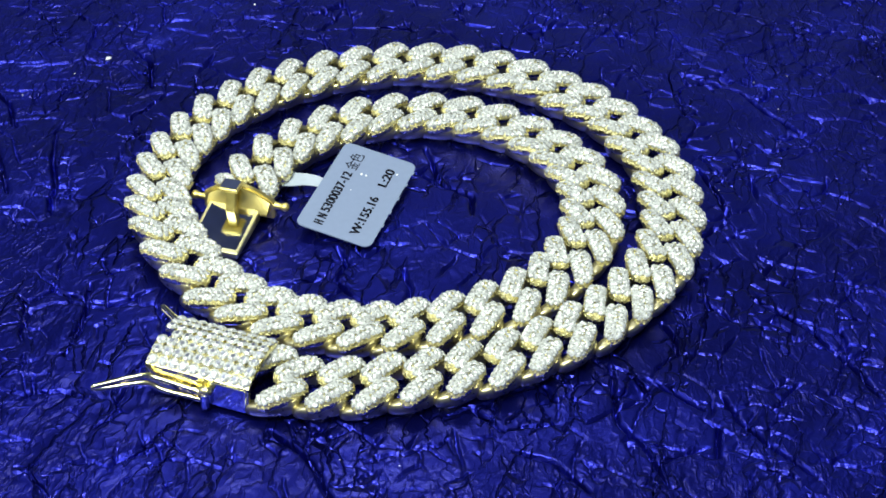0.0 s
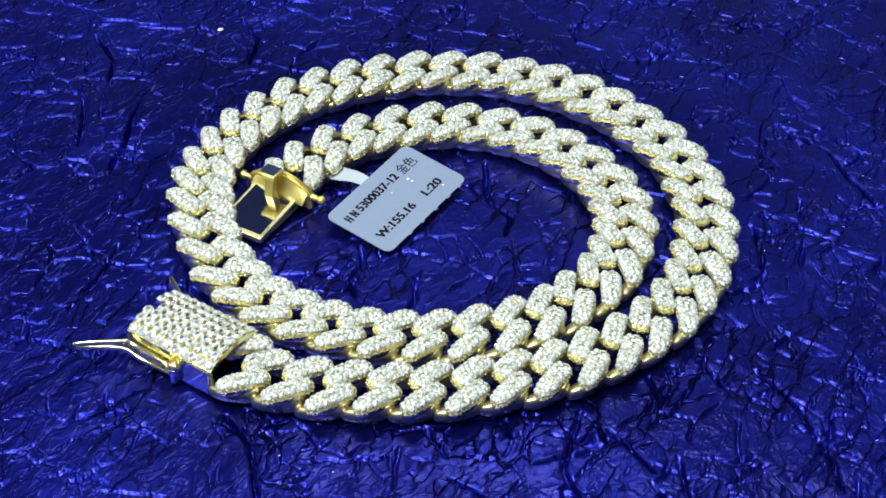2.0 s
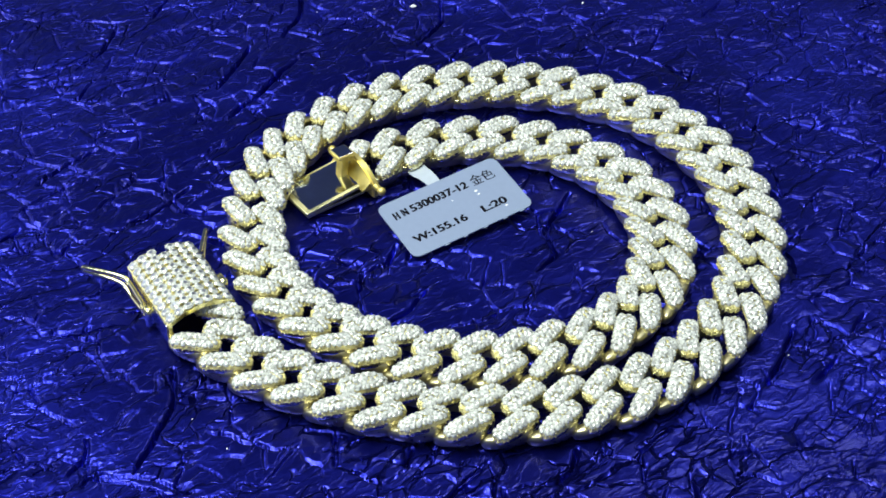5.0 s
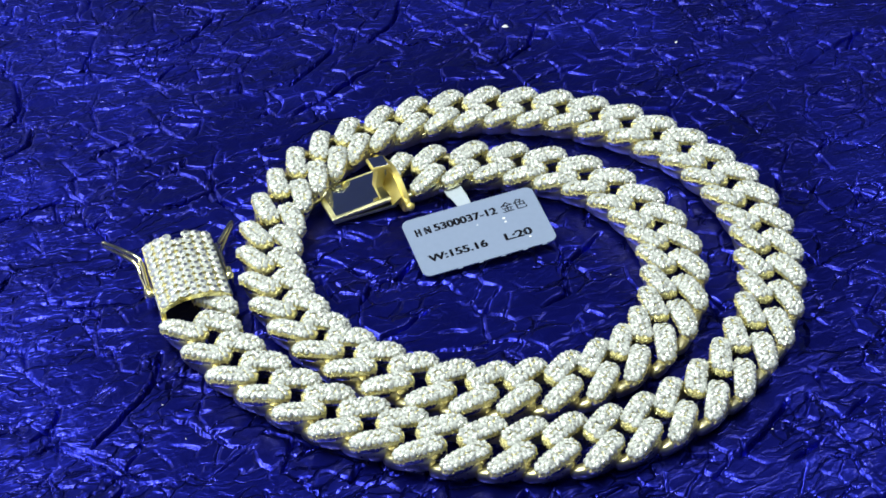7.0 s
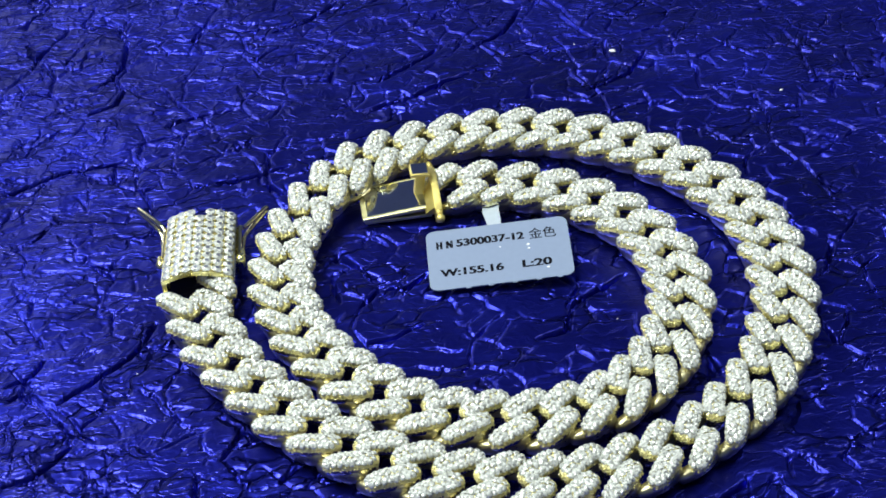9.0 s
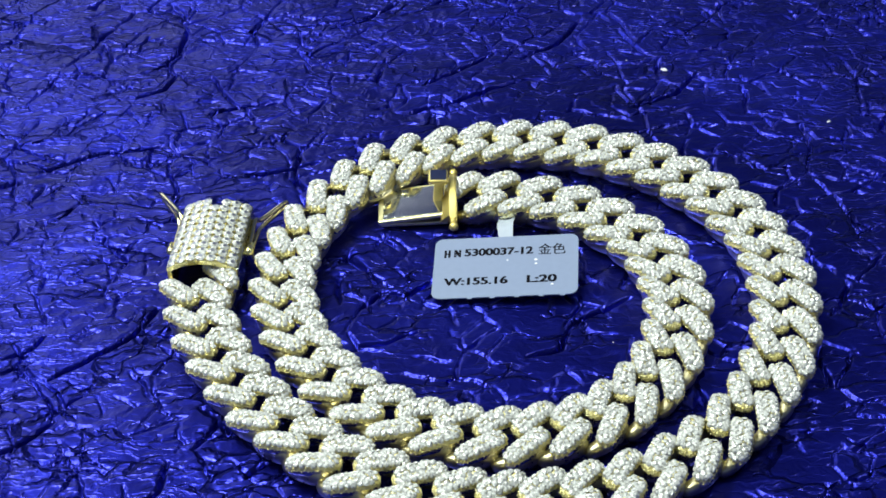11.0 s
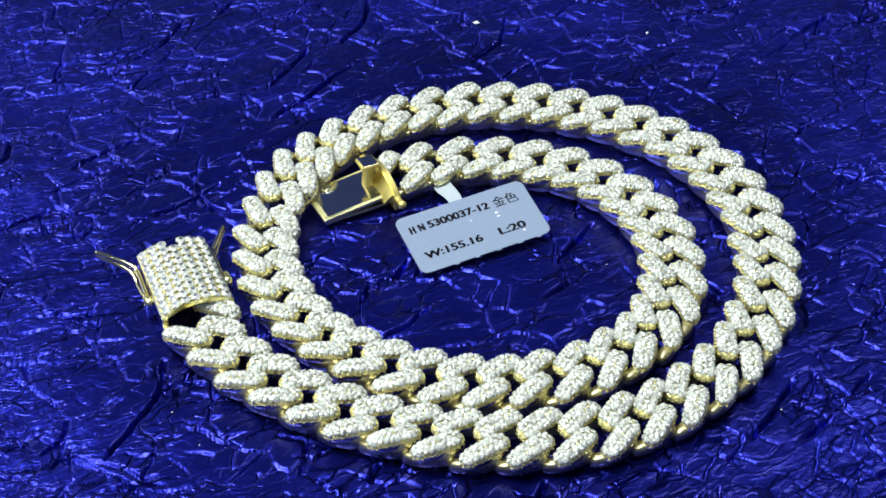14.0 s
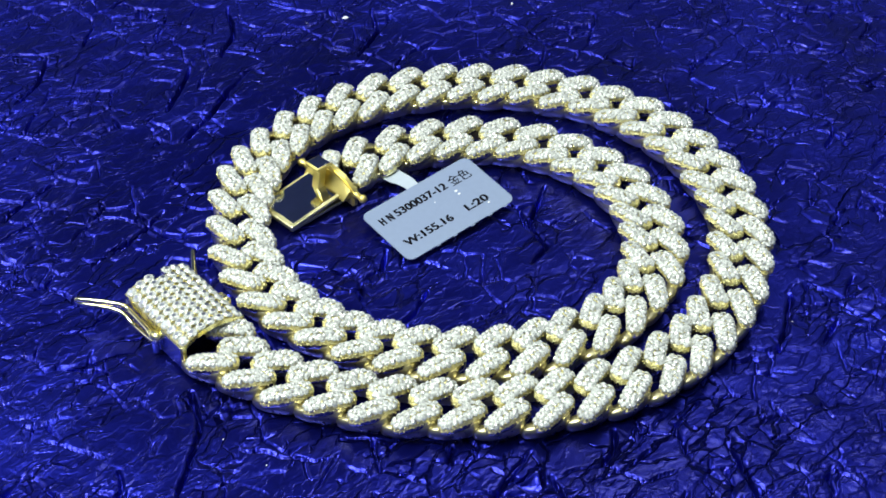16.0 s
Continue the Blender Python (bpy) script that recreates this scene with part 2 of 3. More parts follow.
# ---- the blue sheet and the unseen room added round it ----
def voronoi_edges(x, y, cell, seed):
    """Distance to the nearest border between the cells of a jittered grid."""
    rng = np.random.RandomState(seed)
    jitter = rng.rand(64, 64, 2)
    gx, gy = np.floor(x / cell).astype(int), np.floor(y / cell).astype(int)
    first, second = np.full(x.shape, 9e9), np.full(x.shape, 9e9)
    for dx in (-1, 0, 1):
        for dy in (-1, 0, 1):
            j = jitter[(gx + dx) % 64, (gy + dy) % 64]
            d = np.hypot((gx + dx + j[..., 0]) * cell - x, (gy + dy + j[..., 1]) * cell - y)
            second = np.where(d < first, first, np.minimum(second, d))
            first = np.minimum(first, d)
    return second - first


def gradient_noise(x, y, cell, seed):
    """Smooth noise between about -0.7 and 0.7, with no grid in its outline."""
    rng = np.random.RandomState(seed)
    turn = rng.rand(64, 64) * 2 * math.pi
    fx, fy = x / cell, y / cell
    ix, iy = np.floor(fx).astype(int), np.floor(fy).astype(int)
    fx, fy = fx - ix, fy - iy

    def corner(i, j):
        a = turn[(ix + i) % 64, (iy + j) % 64]
        return np.cos(a) * (fx - i) + np.sin(a) * (fy - j)
    u, v = (f ** 3 * (f * (f * 6 - 15) + 10) for f in (fx, fy))
    low = corner(0, 0) * (1 - u) + corner(1, 0) * u
    high = corner(0, 1) * (1 - u) + corner(1, 1) * u
    return low * (1 - v) + high * v


# The long folds that stand out in the sheet, in millimetres.
FAR_FOLDS = (
    ((-86.0, 41.0), (-73.0, 46.0), (-59.0, 47.0)),
    ((-67.0, 67.0), (-61.0, 69.0), (-58.0, 74.0)),
    ((-63.0, 77.0), (-59.0, 83.0), (-57.0, 94.0)),
    ((-51.0, 57.0), (-43.0, 60.0), (-35.0, 61.0)),
    ((-24.0, 89.0), (-16.0, 92.0), (-7.0, 99.0)),
    ((-8.0, 52.0), (2.0, 55.0), (20.0, 62.0)),
    ((-3.0, 63.0), (6.0, 68.0), (12.0, 73.0)),
    ((19.0, 70.0), (28.0, 75.0), (34.0, 85.0)),
    ((41.0, 48.0), (51.0, 52.0), (58.0, 60.0)),
    ((-41.0, 34.0), (-25.0, 37.0)),
    ((-75.0, -25.0), (-62.0, -16.0), (-56.0, -7.0)),
    ((-84.0, -18.0), (-79.0, -16.0), (-77.0, -12.0)),
    ((-85.0, -43.0), (-79.0, -42.0), (-72.0, -36.0)),
    ((13.0, -28.0), (19.0, -26.0), (22.0, -20.0), (34.0, -14.0)),
    ((-17.0, -11.0), (-13.0, -7.0), (-8.0, -8.0), (-3.0, -4.0)),
    ((-18.0, -21.0), (-12.0, -21.0), (-6.0, -18.0)),
)
NEAR_FOLDS = (
    ((1.0, -84.0), (-7.0, -96.0), (-16.0, -105.0), (-22.0, -109.0)),
    ((-27.0, -80.0), (-34.0, -84.0), (-42.0, -94.0), (-45.0, -98.0)),
    ((-25.0, -61.0), (-33.0, -62.0), (-40.0, -64.0), (-43.0, -69.0), (-54.0, -75.0)),
    ((-27.0, -67.0), (-30.0, -73.0), (-33.0, -78.0)),
    ((41.0, -70.0), (34.0, -74.0), (25.0, -78.0)),
    ((77.0, -62.0), (73.0, -76.0), (66.0, -82.0), (59.0, -91.0)),
    ((-42.0, -39.0), (-47.0, -46.0)),
    ((-51.0, -48.0), (-52.0, -55.0), (-58.0, -62.0)),
    ((-36.0, -81.0), (-45.0, -82.0)),
    ((-11.0, -68.0), (-15.0, -71.0), (-19.0, -72.0)),
    ((-33.0, -50.0), (-37.0, -53.0)),
)


def fold_distance(x, y, lines):
    """Distance to the nearest of some lines, and how far along it the place lies (0 to 1)."""
    best, where = np.full(x.shape, 9.0), np.zeros(x.shape)
    for line in lines:
        n = len(line) - 1
        for i, ((ax, ay), (bx, by)) in enumerate(zip(line, line[1:])):
            ax, ay, bx, by = (v * MM for v in (ax, ay, bx, by))
            dx, dy = bx - ax, by - ay
            f = np.clip(((x - ax) * dx + (y - ay) * dy) / (dx * dx + dy * dy), 0, 1)
            d = np.hypot(x - ax - f * dx, y - ay - f * dy)
            where = np.where(d < best, (i + f) / n, where)
            best = np.minimum(best, d)
    return best, where


def pressed(x, y):
    """How much of its crumple the sheet keeps: less inside the coil, where the necklace lies on it."""
    away = np.clip((np.hypot(x - 0.008, y + 0.018) - 0.064) / 0.034, 0, 1)
    return 0.36 + 0.64 * away * away * (3 - 2 * away)


def sheet_height(x, y):
    """Crumpled foil: soft facets with sharp ridges, fine wrinkles and broken deep folds. Never above 0.2 mm."""
    wx = x + 0.0040 * gradient_noise(x, y, 0.013, 1) + 0.0014 * gradient_noise(x, y, 0.0038, 2)
    wy = y + 0.0040 * gradient_noise(x, y, 0.013, 3) + 0.0014 * gradient_noise(x, y, 0.0038, 4)
    z = 0.5 * gradient_noise(wx, wy, 0.030, 5)
    for n, (cell, slope) in enumerate(((0.017, 0.06), (0.0095, 0.075), (0.0055, 0.078), (0.0031, 0.075), (0.0018, 0.06))):
        gate = np.clip(0.62 + 1.1 * gradient_noise(x, y, 0.021, 40 + n), 0.2, 1.2)
        turn = 0.9 * n
        u, v = wx * math.cos(turn) + wy * math.sin(turn), wy * math.cos(turn) - wx * math.sin(turn)
        ridge = np.abs(gradient_noise(u, 0.62 * v, cell, 10 + n))
        z = z + (1 if n % 2 else -1) * slope * gate * cell * 1000 * ridge
    z = z * pressed(x, y)
    for cell, deep, wide, seed, bias in ((0.024, 2.6, 0.00036, 9, 0.0), (0.011, 2.2, 0.00027, 14, 0.0), (0.006, 1.5, 0.00024, 23, -0.3)):
        fold = voronoi_edges(0.35 * x + 0.65 * wx + seed * 0.011, 0.35 * y + 0.65 * wy - seed * 0.007, cell, seed)
        gate = np.clip(gradient_noise(x, y, 0.012, seed + 1) * 5.0 + bias, 0, 1)
        z = z - deep * gate * np.exp(-(fold / wide) ** 2)
    for lines in (FAR_FOLDS, NEAR_FOLDS):
        fold, where = fold_distance(0.7 * x + 0.3 * wx, 0.7 * y + 0.3 * wy, lines)
        taper = np.clip(8 * where * (1 - where), 0, 1) ** 0.5
        rough = np.clip(0.9 + 0.8 * gradient_noise(x, y, 0.006, 77), 0.3, 1.3)
        z = z - 3.4 * taper * rough * np.exp(-(fold / (0.00034 * (0.6 + 0.5 * taper))) ** 2)
    return np.minimum(0.8 * z - 0.35, 0.2) * MM


def graded_axis(middle, near, step, far):
    inner = np.arange(middle - near, middle + near + step / 2, step)
    out = []
    d, p = step, near
    while p < far:
        d *= 1.22
        p = min(p + d, far)
        out.append(p)
    out = np.array(out)
    return np.concatenate([middle - out[::-1], inner, middle + out])


def grid_mesh(name, xs, ys, heights, mat):
    nx, ny = len(xs), len(ys)
    gx, gy = np.meshgrid(xs, ys)
    co = np.stack([gx, gy, heights(gx, gy)], -1).reshape(-1, 3)
    i = np.arange((nx - 1) * (ny - 1))
    a = (i // (nx - 1)) * nx + i % (nx - 1)
    quads = np.stack([a, a + 1, a + nx + 1, a + nx], 1)
    me = bpy.data.meshes.new(name)
    me.vertices.add(len(co))
    me.vertices.foreach_set("co", co.ravel())
    me.loops.add(quads.size)
    me.loops.foreach_set("vertex_index", quads.ravel())
    me.polygons.add(len(quads))
    me.polygons.foreach_set("loop_start", np.arange(len(quads)) * 4)
    me.update(calc_edges=True)
    me.validate()
    me.polygons.foreach_set("use_smooth", [True] * len(quads))
    me.materials.append(mat)
    return me


MIDDLE = (0.01, 0.01)
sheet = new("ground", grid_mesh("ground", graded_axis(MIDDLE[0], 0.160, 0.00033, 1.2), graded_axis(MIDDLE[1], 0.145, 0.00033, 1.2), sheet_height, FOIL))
tagged(sheet, "deep blue crinkled metallic foil paper spread flat under the necklace", "backdrop sheet", kind="structure")


def wall(name, size, x, y, z, label):
    bm = bmesh.new()
    box(bm, size, pose(x, y, z))
    return tagged(new(name, mesh_of(name, bm, WALL)), label, "wall" if "wall" in name else "ceiling", kind="structure")


# out of view: surfaces added for the metal to reflect and to bounce light
for side, dx, dy in (("north", 0, 1), ("south", 0, -1), ("east", 1, 0), ("west", -1, 0)):
    wall("wall_" + side, (2.4 if dy else 0.08, 2.4 if dx else 0.08, 1.5), 1.24 * dx, 1.24 * dy, 0.74, "plain pale blue-grey wall, unseen, added for reflections")
wall("ceiling", (2.4, 2.4, 0.06), 0, 0, 1.52, "plain pale blue-grey ceiling, unseen, added for reflections")


# ---- the necklace ----

COIL = [
    (-0.03838, 0.03131), (-0.05197, 0.00431), (-0.04409, -0.02905), (-0.02120, -0.05857), (0.01269, -0.07162), (0.04698, -0.05792),
    (0.06459, -0.02591), (0.05735, 0.00881), (0.03096, 0.03352), (-0.00456, 0.03536), (-0.03170, 0.01097), (-0.03291, -0.02334),
    (-0.00772, -0.05282), (0.02902, -0.05322), (0.04695, -0.02011), (0.03059, 0.01228), (-0.00678, 0.02146), (-0.04513, -0.01188)]


def coil(k):
    """The chain's middle line at link k: place and direction (uniform cubic B-spline)."""
    n = len(COIL)
    u = (k + 1.0) / 70.0 * (n - 3)
    i = min(max(int(math.floor(u)), 0), n - 4)
    f = u - i
    w = ((1 - f) ** 3 / 6, (3 * f ** 3 - 6 * f * f + 4) / 6, (-3 * f ** 3 + 3 * f * f + 3 * f + 1) / 6, f ** 3 / 6)
    d = (-(1 - f) ** 2 / 2, (9 * f * f - 12 * f) / 6, (-9 * f * f + 6 * f + 3) / 6, f * f / 2)
    x, y = (sum(w[j] * COIL[i + j][c] for j in range(4)) for c in (0, 1))
    dx, dy = (sum(d[j] * COIL[i + j][c] for j in range(4)) for c in (0, 1))
    return x, y, math.atan2(dy, dx)


# Each link is two plump, stone-set lobes, joined in the middle, that lie askew across the chain.
LOBE_ALONG, LOBE_ACROSS, LOBE_TURN = 1.05, 3.1, 36.0
LOBE_HALF, LOBE_WIDE, LOBE_HIGH, LOBE_LOW, LOBE_Z = 4.85, 1.92, 1.4, 2.1, 3.65


def lobe_skin(s, psi):
    """A point of a lobe in millimetres and the normal there; s runs from -1 to 1 along it, psi is 0 on top."""
    def at(s, psi):
        s = max(-0.9999, min(0.9999, s))
        full = (1 - abs(s) ** 5.0) ** 0.5
        x, c, n = s * LOBE_HALF, math.cos(psi), math.sin(psi)
        y = math.copysign(abs(n) ** (0.72 if c > 0 else 0.75), n) * LOBE_WIDE * full * (1 - 0.06 * s) + 0.5 * (1 - s * s) - 0.25
        z = math.copysign(abs(c) ** (0.72 if c > 0 else 0.8), c) * (LOBE_HIGH if c > 0 else LOBE_LOW * (1 - 0.48 * s)) * (0.25 + 0.75 * full) - (0.9 if s > 0 else 0.4) * abs(s) ** 3
        return Vector((x, y, z))
    p = at(s, psi)
    ds, dp = at(s + 0.01, psi) - at(s - 0.01, psi), at(s, psi + 0.02) - at(s, psi - 0.02)
    n = ds.cross(dp)
    n = n.normalized() if n.length > 1e-9 else Vector((0, 0, 1))
    if n.dot(p - Vector((0.6 * p.x, 0.7 * (1 - (p.x / LOBE_HALF) ** 2) - 0.35, -0.4))) < 0:
        n = -n
    return p, n, ds.normalized()


def lobe_poses():
    """The poses of a link's two lobes, in millimetres: the second is the first turned half round."""
    first = pose(LOBE_ALONG, LOBE_ACROSS, LOBE_Z, 7, 0, LOBE_TURN)
    return first, pose(0, 0, 0, 0, 0, 180) @ first


MM_SCALE = Matrix.Diagonal((MM, MM, MM, 1))


def link_body(only=slice(0, 2)):
    bm = bmesh.new()
    for m in lobe_poses()[only]:
        rings = []
        for i in range(17):
            s = math.sin((i / 16 - 0.5) * math.pi) * 0.998
            rings.append([bm.verts.new(MM_SCALE @ (m @ lobe_skin(s, 2 * math.pi * j / 16)[0])) for j in range(16)])
        for a, b in zip(rings, rings[1:]):
            for j in range(16):
                face = bm.faces.new((a[j], a[(j + 1) % 16], b[(j + 1) % 16], b[j]))
                face.material_index = 1 if j in (0, 1, 2, 3, 12, 13, 14, 15) else 0
        bm.faces.new(rings[0])
        bm.faces.new(rings[-1])
    bmesh.ops.recalc_face_normals(bm, faces=bm.faces)
    me = mesh_of("link", bm, POLISHED, 50)
    me.materials.append(GOLD_GRAIN)  # the grained seat of the stones; the walls are polished
    return me


def link_hull(only=slice(0, 2)):
    """The polished foot of a link, shade in its colour: on each side a boat-shaped bar that runs on under the next
    lobe.
    """
    bm = bmesh.new()
    line = smooth_line([(-2.0, 3.3, 2.2), (0.8, 4.2, 1.85), (3.4, 4.55, 1.65), (5.6, 4.4, 1.4), (7.5, 3.8, 1.05)], 4)
    for turn in (0, 180)[only]:
        m, rings = MM_SCALE @ pose(0, 0, 0, 0, 0, turn), []
        for i, p in enumerate(line):
            f = i / (len(line) - 1)
            ahead = (line[min(i + 1, len(line) - 1)] - line[max(i - 1, 0)]).normalized()
            side = Vector((-ahead.y, ahead.x, 0)).normalized()
            wide = 0.95 * (1 - abs(2 * f - 1) ** 4) ** 0.5 + 0.18
            tall = (1.55 - 0.55 * f) * (1 - abs(2 * f - 1) ** 6) ** 0.5 + 0.15
            rings.append([bm.verts.new(m @ (p + side * wide * a + Vector((0, 0, tall * b)))) for a, b in (
                (-1, -0.75), (-0.6, -1), (0.45, -1), (0.8, -0.86), (1, -0.5), (1.05, 0.2), (0.85, 0.8), (0.5, 1), (-0.7, 1), (-1, 0.7))])
        for a, b in zip(rings, rings[1:]):
            for j in range(10):
                bm.faces.new((a[j], a[(j + 1) % 10], b[(j + 1) % 10], b[j]))
        bm.faces.new(rings[0][::-1])
        bm.faces.new(rings[-1])
    bmesh.ops.recalc_face_normals(bm, faces=bm.faces)
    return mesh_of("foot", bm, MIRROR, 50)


def brilliant(bm, m, r, flat=0.52):
    """A round cut stone: table, star and kite facets down to the girdle."""
    girdle = [bm.verts.new(m @ Vector((r * math.cos(k * math.pi / 4), r * math.sin(k * math.pi / 4), 0))) for k in range(8)]
    table = [bm.verts.new(m @ Vector((flat * r * math.cos((k + 0.5) * math.pi / 4), flat * r * math.sin((k + 0.5) * math.pi / 4), 0.36 * r))) for k in range(8)]
    low = bm.verts.new(m @ Vector((0, 0, -0.5 * r)))
    bm.faces.new(table)
    for k in range(8):
        j = (k + 1) % 8
        bm.faces.new((girdle[k], girdle[j], table[k]))
        bm.faces.new((girdle[j], table[j], table[k]))
        bm.faces.new((girdle[j], girdle[k], low))


def along(normal, t, p):
    b = normal.cross(t).normalized()
    t = b.cross(normal).normalized()
    return Matrix(((t.x, b.x, normal.x, p.x), (t.y, b.y, normal.y, p.y), (t.z, b.z, normal.z, p.z), (0, 0, 0, 1)))


STONE_R = 0.61 * MM
STONE_ROWS = ((-43, 0.0), (-20, 0.5), (0, 0.0), (20, 0.5), (44, 0.0))


def pave(rows, count, reach):
    for row, shift in rows:
        for i in range(count):
            s = -reach + 2 * reach * (i + shift) / (count - 0.5)
            if abs(s) < reach + 0.01:
                yield s, row


def stone_places(only=slice(0, 2)):
    rng = random.Random(4)
    out = []
    for m in lobe_poses()[only]:
        for s, row in pave(STONE_ROWS, 9, 0.9):
            if s < rng.uniform(-0.86, -0.72):
                continue
            p, n, t = lobe_skin(s + rng.uniform(-0.03, 0.03), radians(row + rng.uniform(-4, 4)))
            p, n, t = m @ (p + n * 0.1), m.to_3x3() @ n, m.to_3x3() @ t
            n = (n + Vector((rng.uniform(-0.28, 0.28), rng.uniform(-0.28, 0.28), 0))).normalized()
            out.append(along(n, t, p * MM) @ Matrix.Rotation(rng.uniform(0, 0.8), 4, "Z") @ Matrix.Scale(rng.uniform(0.92, 1.06), 4))
    return out


def bead(bm, p, r):
    bmesh.ops.create_icosphere(bm, subdivisions=1, radius=r, matrix=Matrix.Translation(p))


PLACES = stone_places()


def link_stones(places):
    bm = bmesh.new()
    for m in places:
        brilliant(bm, m, STONE_R)
    bmesh.ops.recalc_face_normals(bm, faces=bm.faces)
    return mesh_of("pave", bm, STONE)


def link_prongs(only=slice(0, 2)):
    bm, rng = bmesh.new(), random.Random(6)
    for m in lobe_poses()[only]:
        seats = list(pave(((-88, 0.5), (-70, 0.1), (-40, 0.5), (-12, 0.2), (12, 0.2), (40, 0.5), (72, 0.1), (90, 0.5)), 17, 0.97))
        seats += [(end, row) for end in (-0.97, -0.88) for row in range(-80, 88, 20)]
        for s, row in seats:
            p, n, t = lobe_skin(s + rng.uniform(-0.02, 0.02), radians(row + rng.uniform(-5, 5)))
            bead(bm, (m @ (p - n * 0.01)) * MM, rng.uniform(0.7, 1.2) * (0.17 if s < -0.8 or s > 0.92 else 0.19 if abs(row) > 70 else 0.07) * MM)
    return mesh_of("prong_setting", bm, GOLD_GRAIN, 180)


def one_stone():
    bm = bmesh.new()
    brilliant(bm, Matrix(), STONE_R)
    bmesh.ops.recalc_face_normals(bm, faces=bm.faces)
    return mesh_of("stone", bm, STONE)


necklace = tagged(new("necklace"), "gold curb-link necklace fully set with clear stones, coiled with clasp open", "necklace")
LINK, HULL, STONES, PRONGS, SINGLE = link_body(), link_hull(), link_stones(PLACES), link_prongs(), one_stone()
ENDS = {}  # the half-hidden links at the clasp and at the tongue
for at, only in ((0, slice(0, 1)), (68, slice(1, 2))):
    ENDS[at] = link_body(only), link_prongs(only), link_stones(stone_places(only)), link_hull(only)
SHIFT, FIRST, LAST = -0.1, 0, 68
SINGLE_LINKS = range(7, 11)  # the stretch that the camera passes nearest
chain_rng = random.Random(11)
for k in range(FIRST, LAST + 1):
    x, y, turn = coil(k + SHIFT - 0.42 * math.exp(-k / 1.2))
    if k == 0:
        x, y = x + 2.1 * MM, y - 2.5 * MM  # drawn aside in the mouth of the clasp
    if k == 68:
        x = x + 1.4 * MM  # clear of the end cap
    lift = 1.4 * MM * math.exp(-((k - 38.5) / 1.6) ** 2) + (0.4 * MM if k == 0 else 0)  # over the corner of the tongue
    lift += 0.5 * MM * math.exp(-((x - 0.068) ** 2 + (y + 0.012) ** 2) / 0.022 ** 2)  # over a hump of the sheet
    m = pose(x, y, 0.15 * MM + lift, chain_rng.uniform(-3, 3), chain_rng.uniform(-2, 2), math.degrees(turn) + chain_rng.uniform(-2, 2))
    one = part("link", ENDS[k][0] if k in ENDS else LINK, necklace, m=m)
    part("prong_setting", ENDS[k][1] if k in ENDS else PRONGS, one, "tiny gold prong beads between the stones", "stuff")
    part("foot", ENDS[k][3] if k in ENDS else HULL, one, "mirror-polished gold foot, colour darkened for shade")
    if k in SINGLE_LINKS:
        for place in PLACES:
            part("stone", SINGLE, one, m=place)
    else:
        part("pave", ENDS[k][2] if k in ENDS else STONES, one, "rows of small clear cut stones", "stuff")


# ---- the clasp: an arched box with a safety latch on each side ----
BOX = pose(-45.75 * MM, 6.3 * MM, 0, 0, 0, -7)
BOX_HALF, BOX_LONG = 6.8, 9.6


def roof(r, drop=0.0):
    return 7.8 - drop - 2.0 * (r / BOX_HALF) ** 2


def prism(bm, outline, f0, f1):
    """An outline in (across, up), in millimetres, drawn out along the box from f0 to f1."""
    a = [bm.verts.new((r * MM, f0 * MM, z * MM)) for r, z in outline]
    b = [bm.verts.new((r * MM, f1 * MM, z * MM)) for r, z in outline]
    bm.faces.new(a)
    bm.faces.new(b[::-1])
    for i in range(len(a)):
        j = (i + 1) % len(a)
        bm.faces.new((a[j], a[i], b[i], b[j]))


def steps(a, b, n):
    return [a + (b - a) * i / n for i in range(n + 1)]


def clasp_shell():
    bm = bmesh.new()
    out = [(-BOX_HALF, 0.5)] + [(r, roof(r)) for r in steps(-BOX_HALF, BOX_HALF, 16)] + [(BOX_HALF, 0.5)]
    inner = [(BOX_HALF - 0.8, 0.5)] + [(r, roof(r, 1.0)) for r in steps(BOX_HALF - 0.8, 0.8 - BOX_HALF, 16)] + [(0.8 - BOX_HALF, 0.5)]
    prism(bm, out + inner, -BOX_LONG, BOX_LONG - 1.9)
    for a, b in ((-BOX_HALF, -1.2), (1.2, BOX_HALF)):
        arc = steps(a, b, 7)
        side = [(a, 0.5)] if a < -2 else []
        end = [(b, 0.5), (b - 0.8, 0.5), (b - 0.8, roof(b - 0.8, 1.0))] if b > 2 else [(b, roof(b, 1.0))]
        back = [(r, roof(r, 1.0)) for r in arc[-2:0:-1]]
        close = [(a + 0.8, roof(a + 0.8, 1.0)), (a + 0.8, 0.5)] if a < -2 else [(a, roof(a, 1.0))]
        prism(bm, side + [(r, roof(r)) for r in arc] + end + back + close, BOX_LONG - 1.9, BOX_LONG)
    bmesh.ops.recalc_face_normals(bm, faces=bm.faces)
    return mesh_of("clasp_box", bm, GOLD, 35)


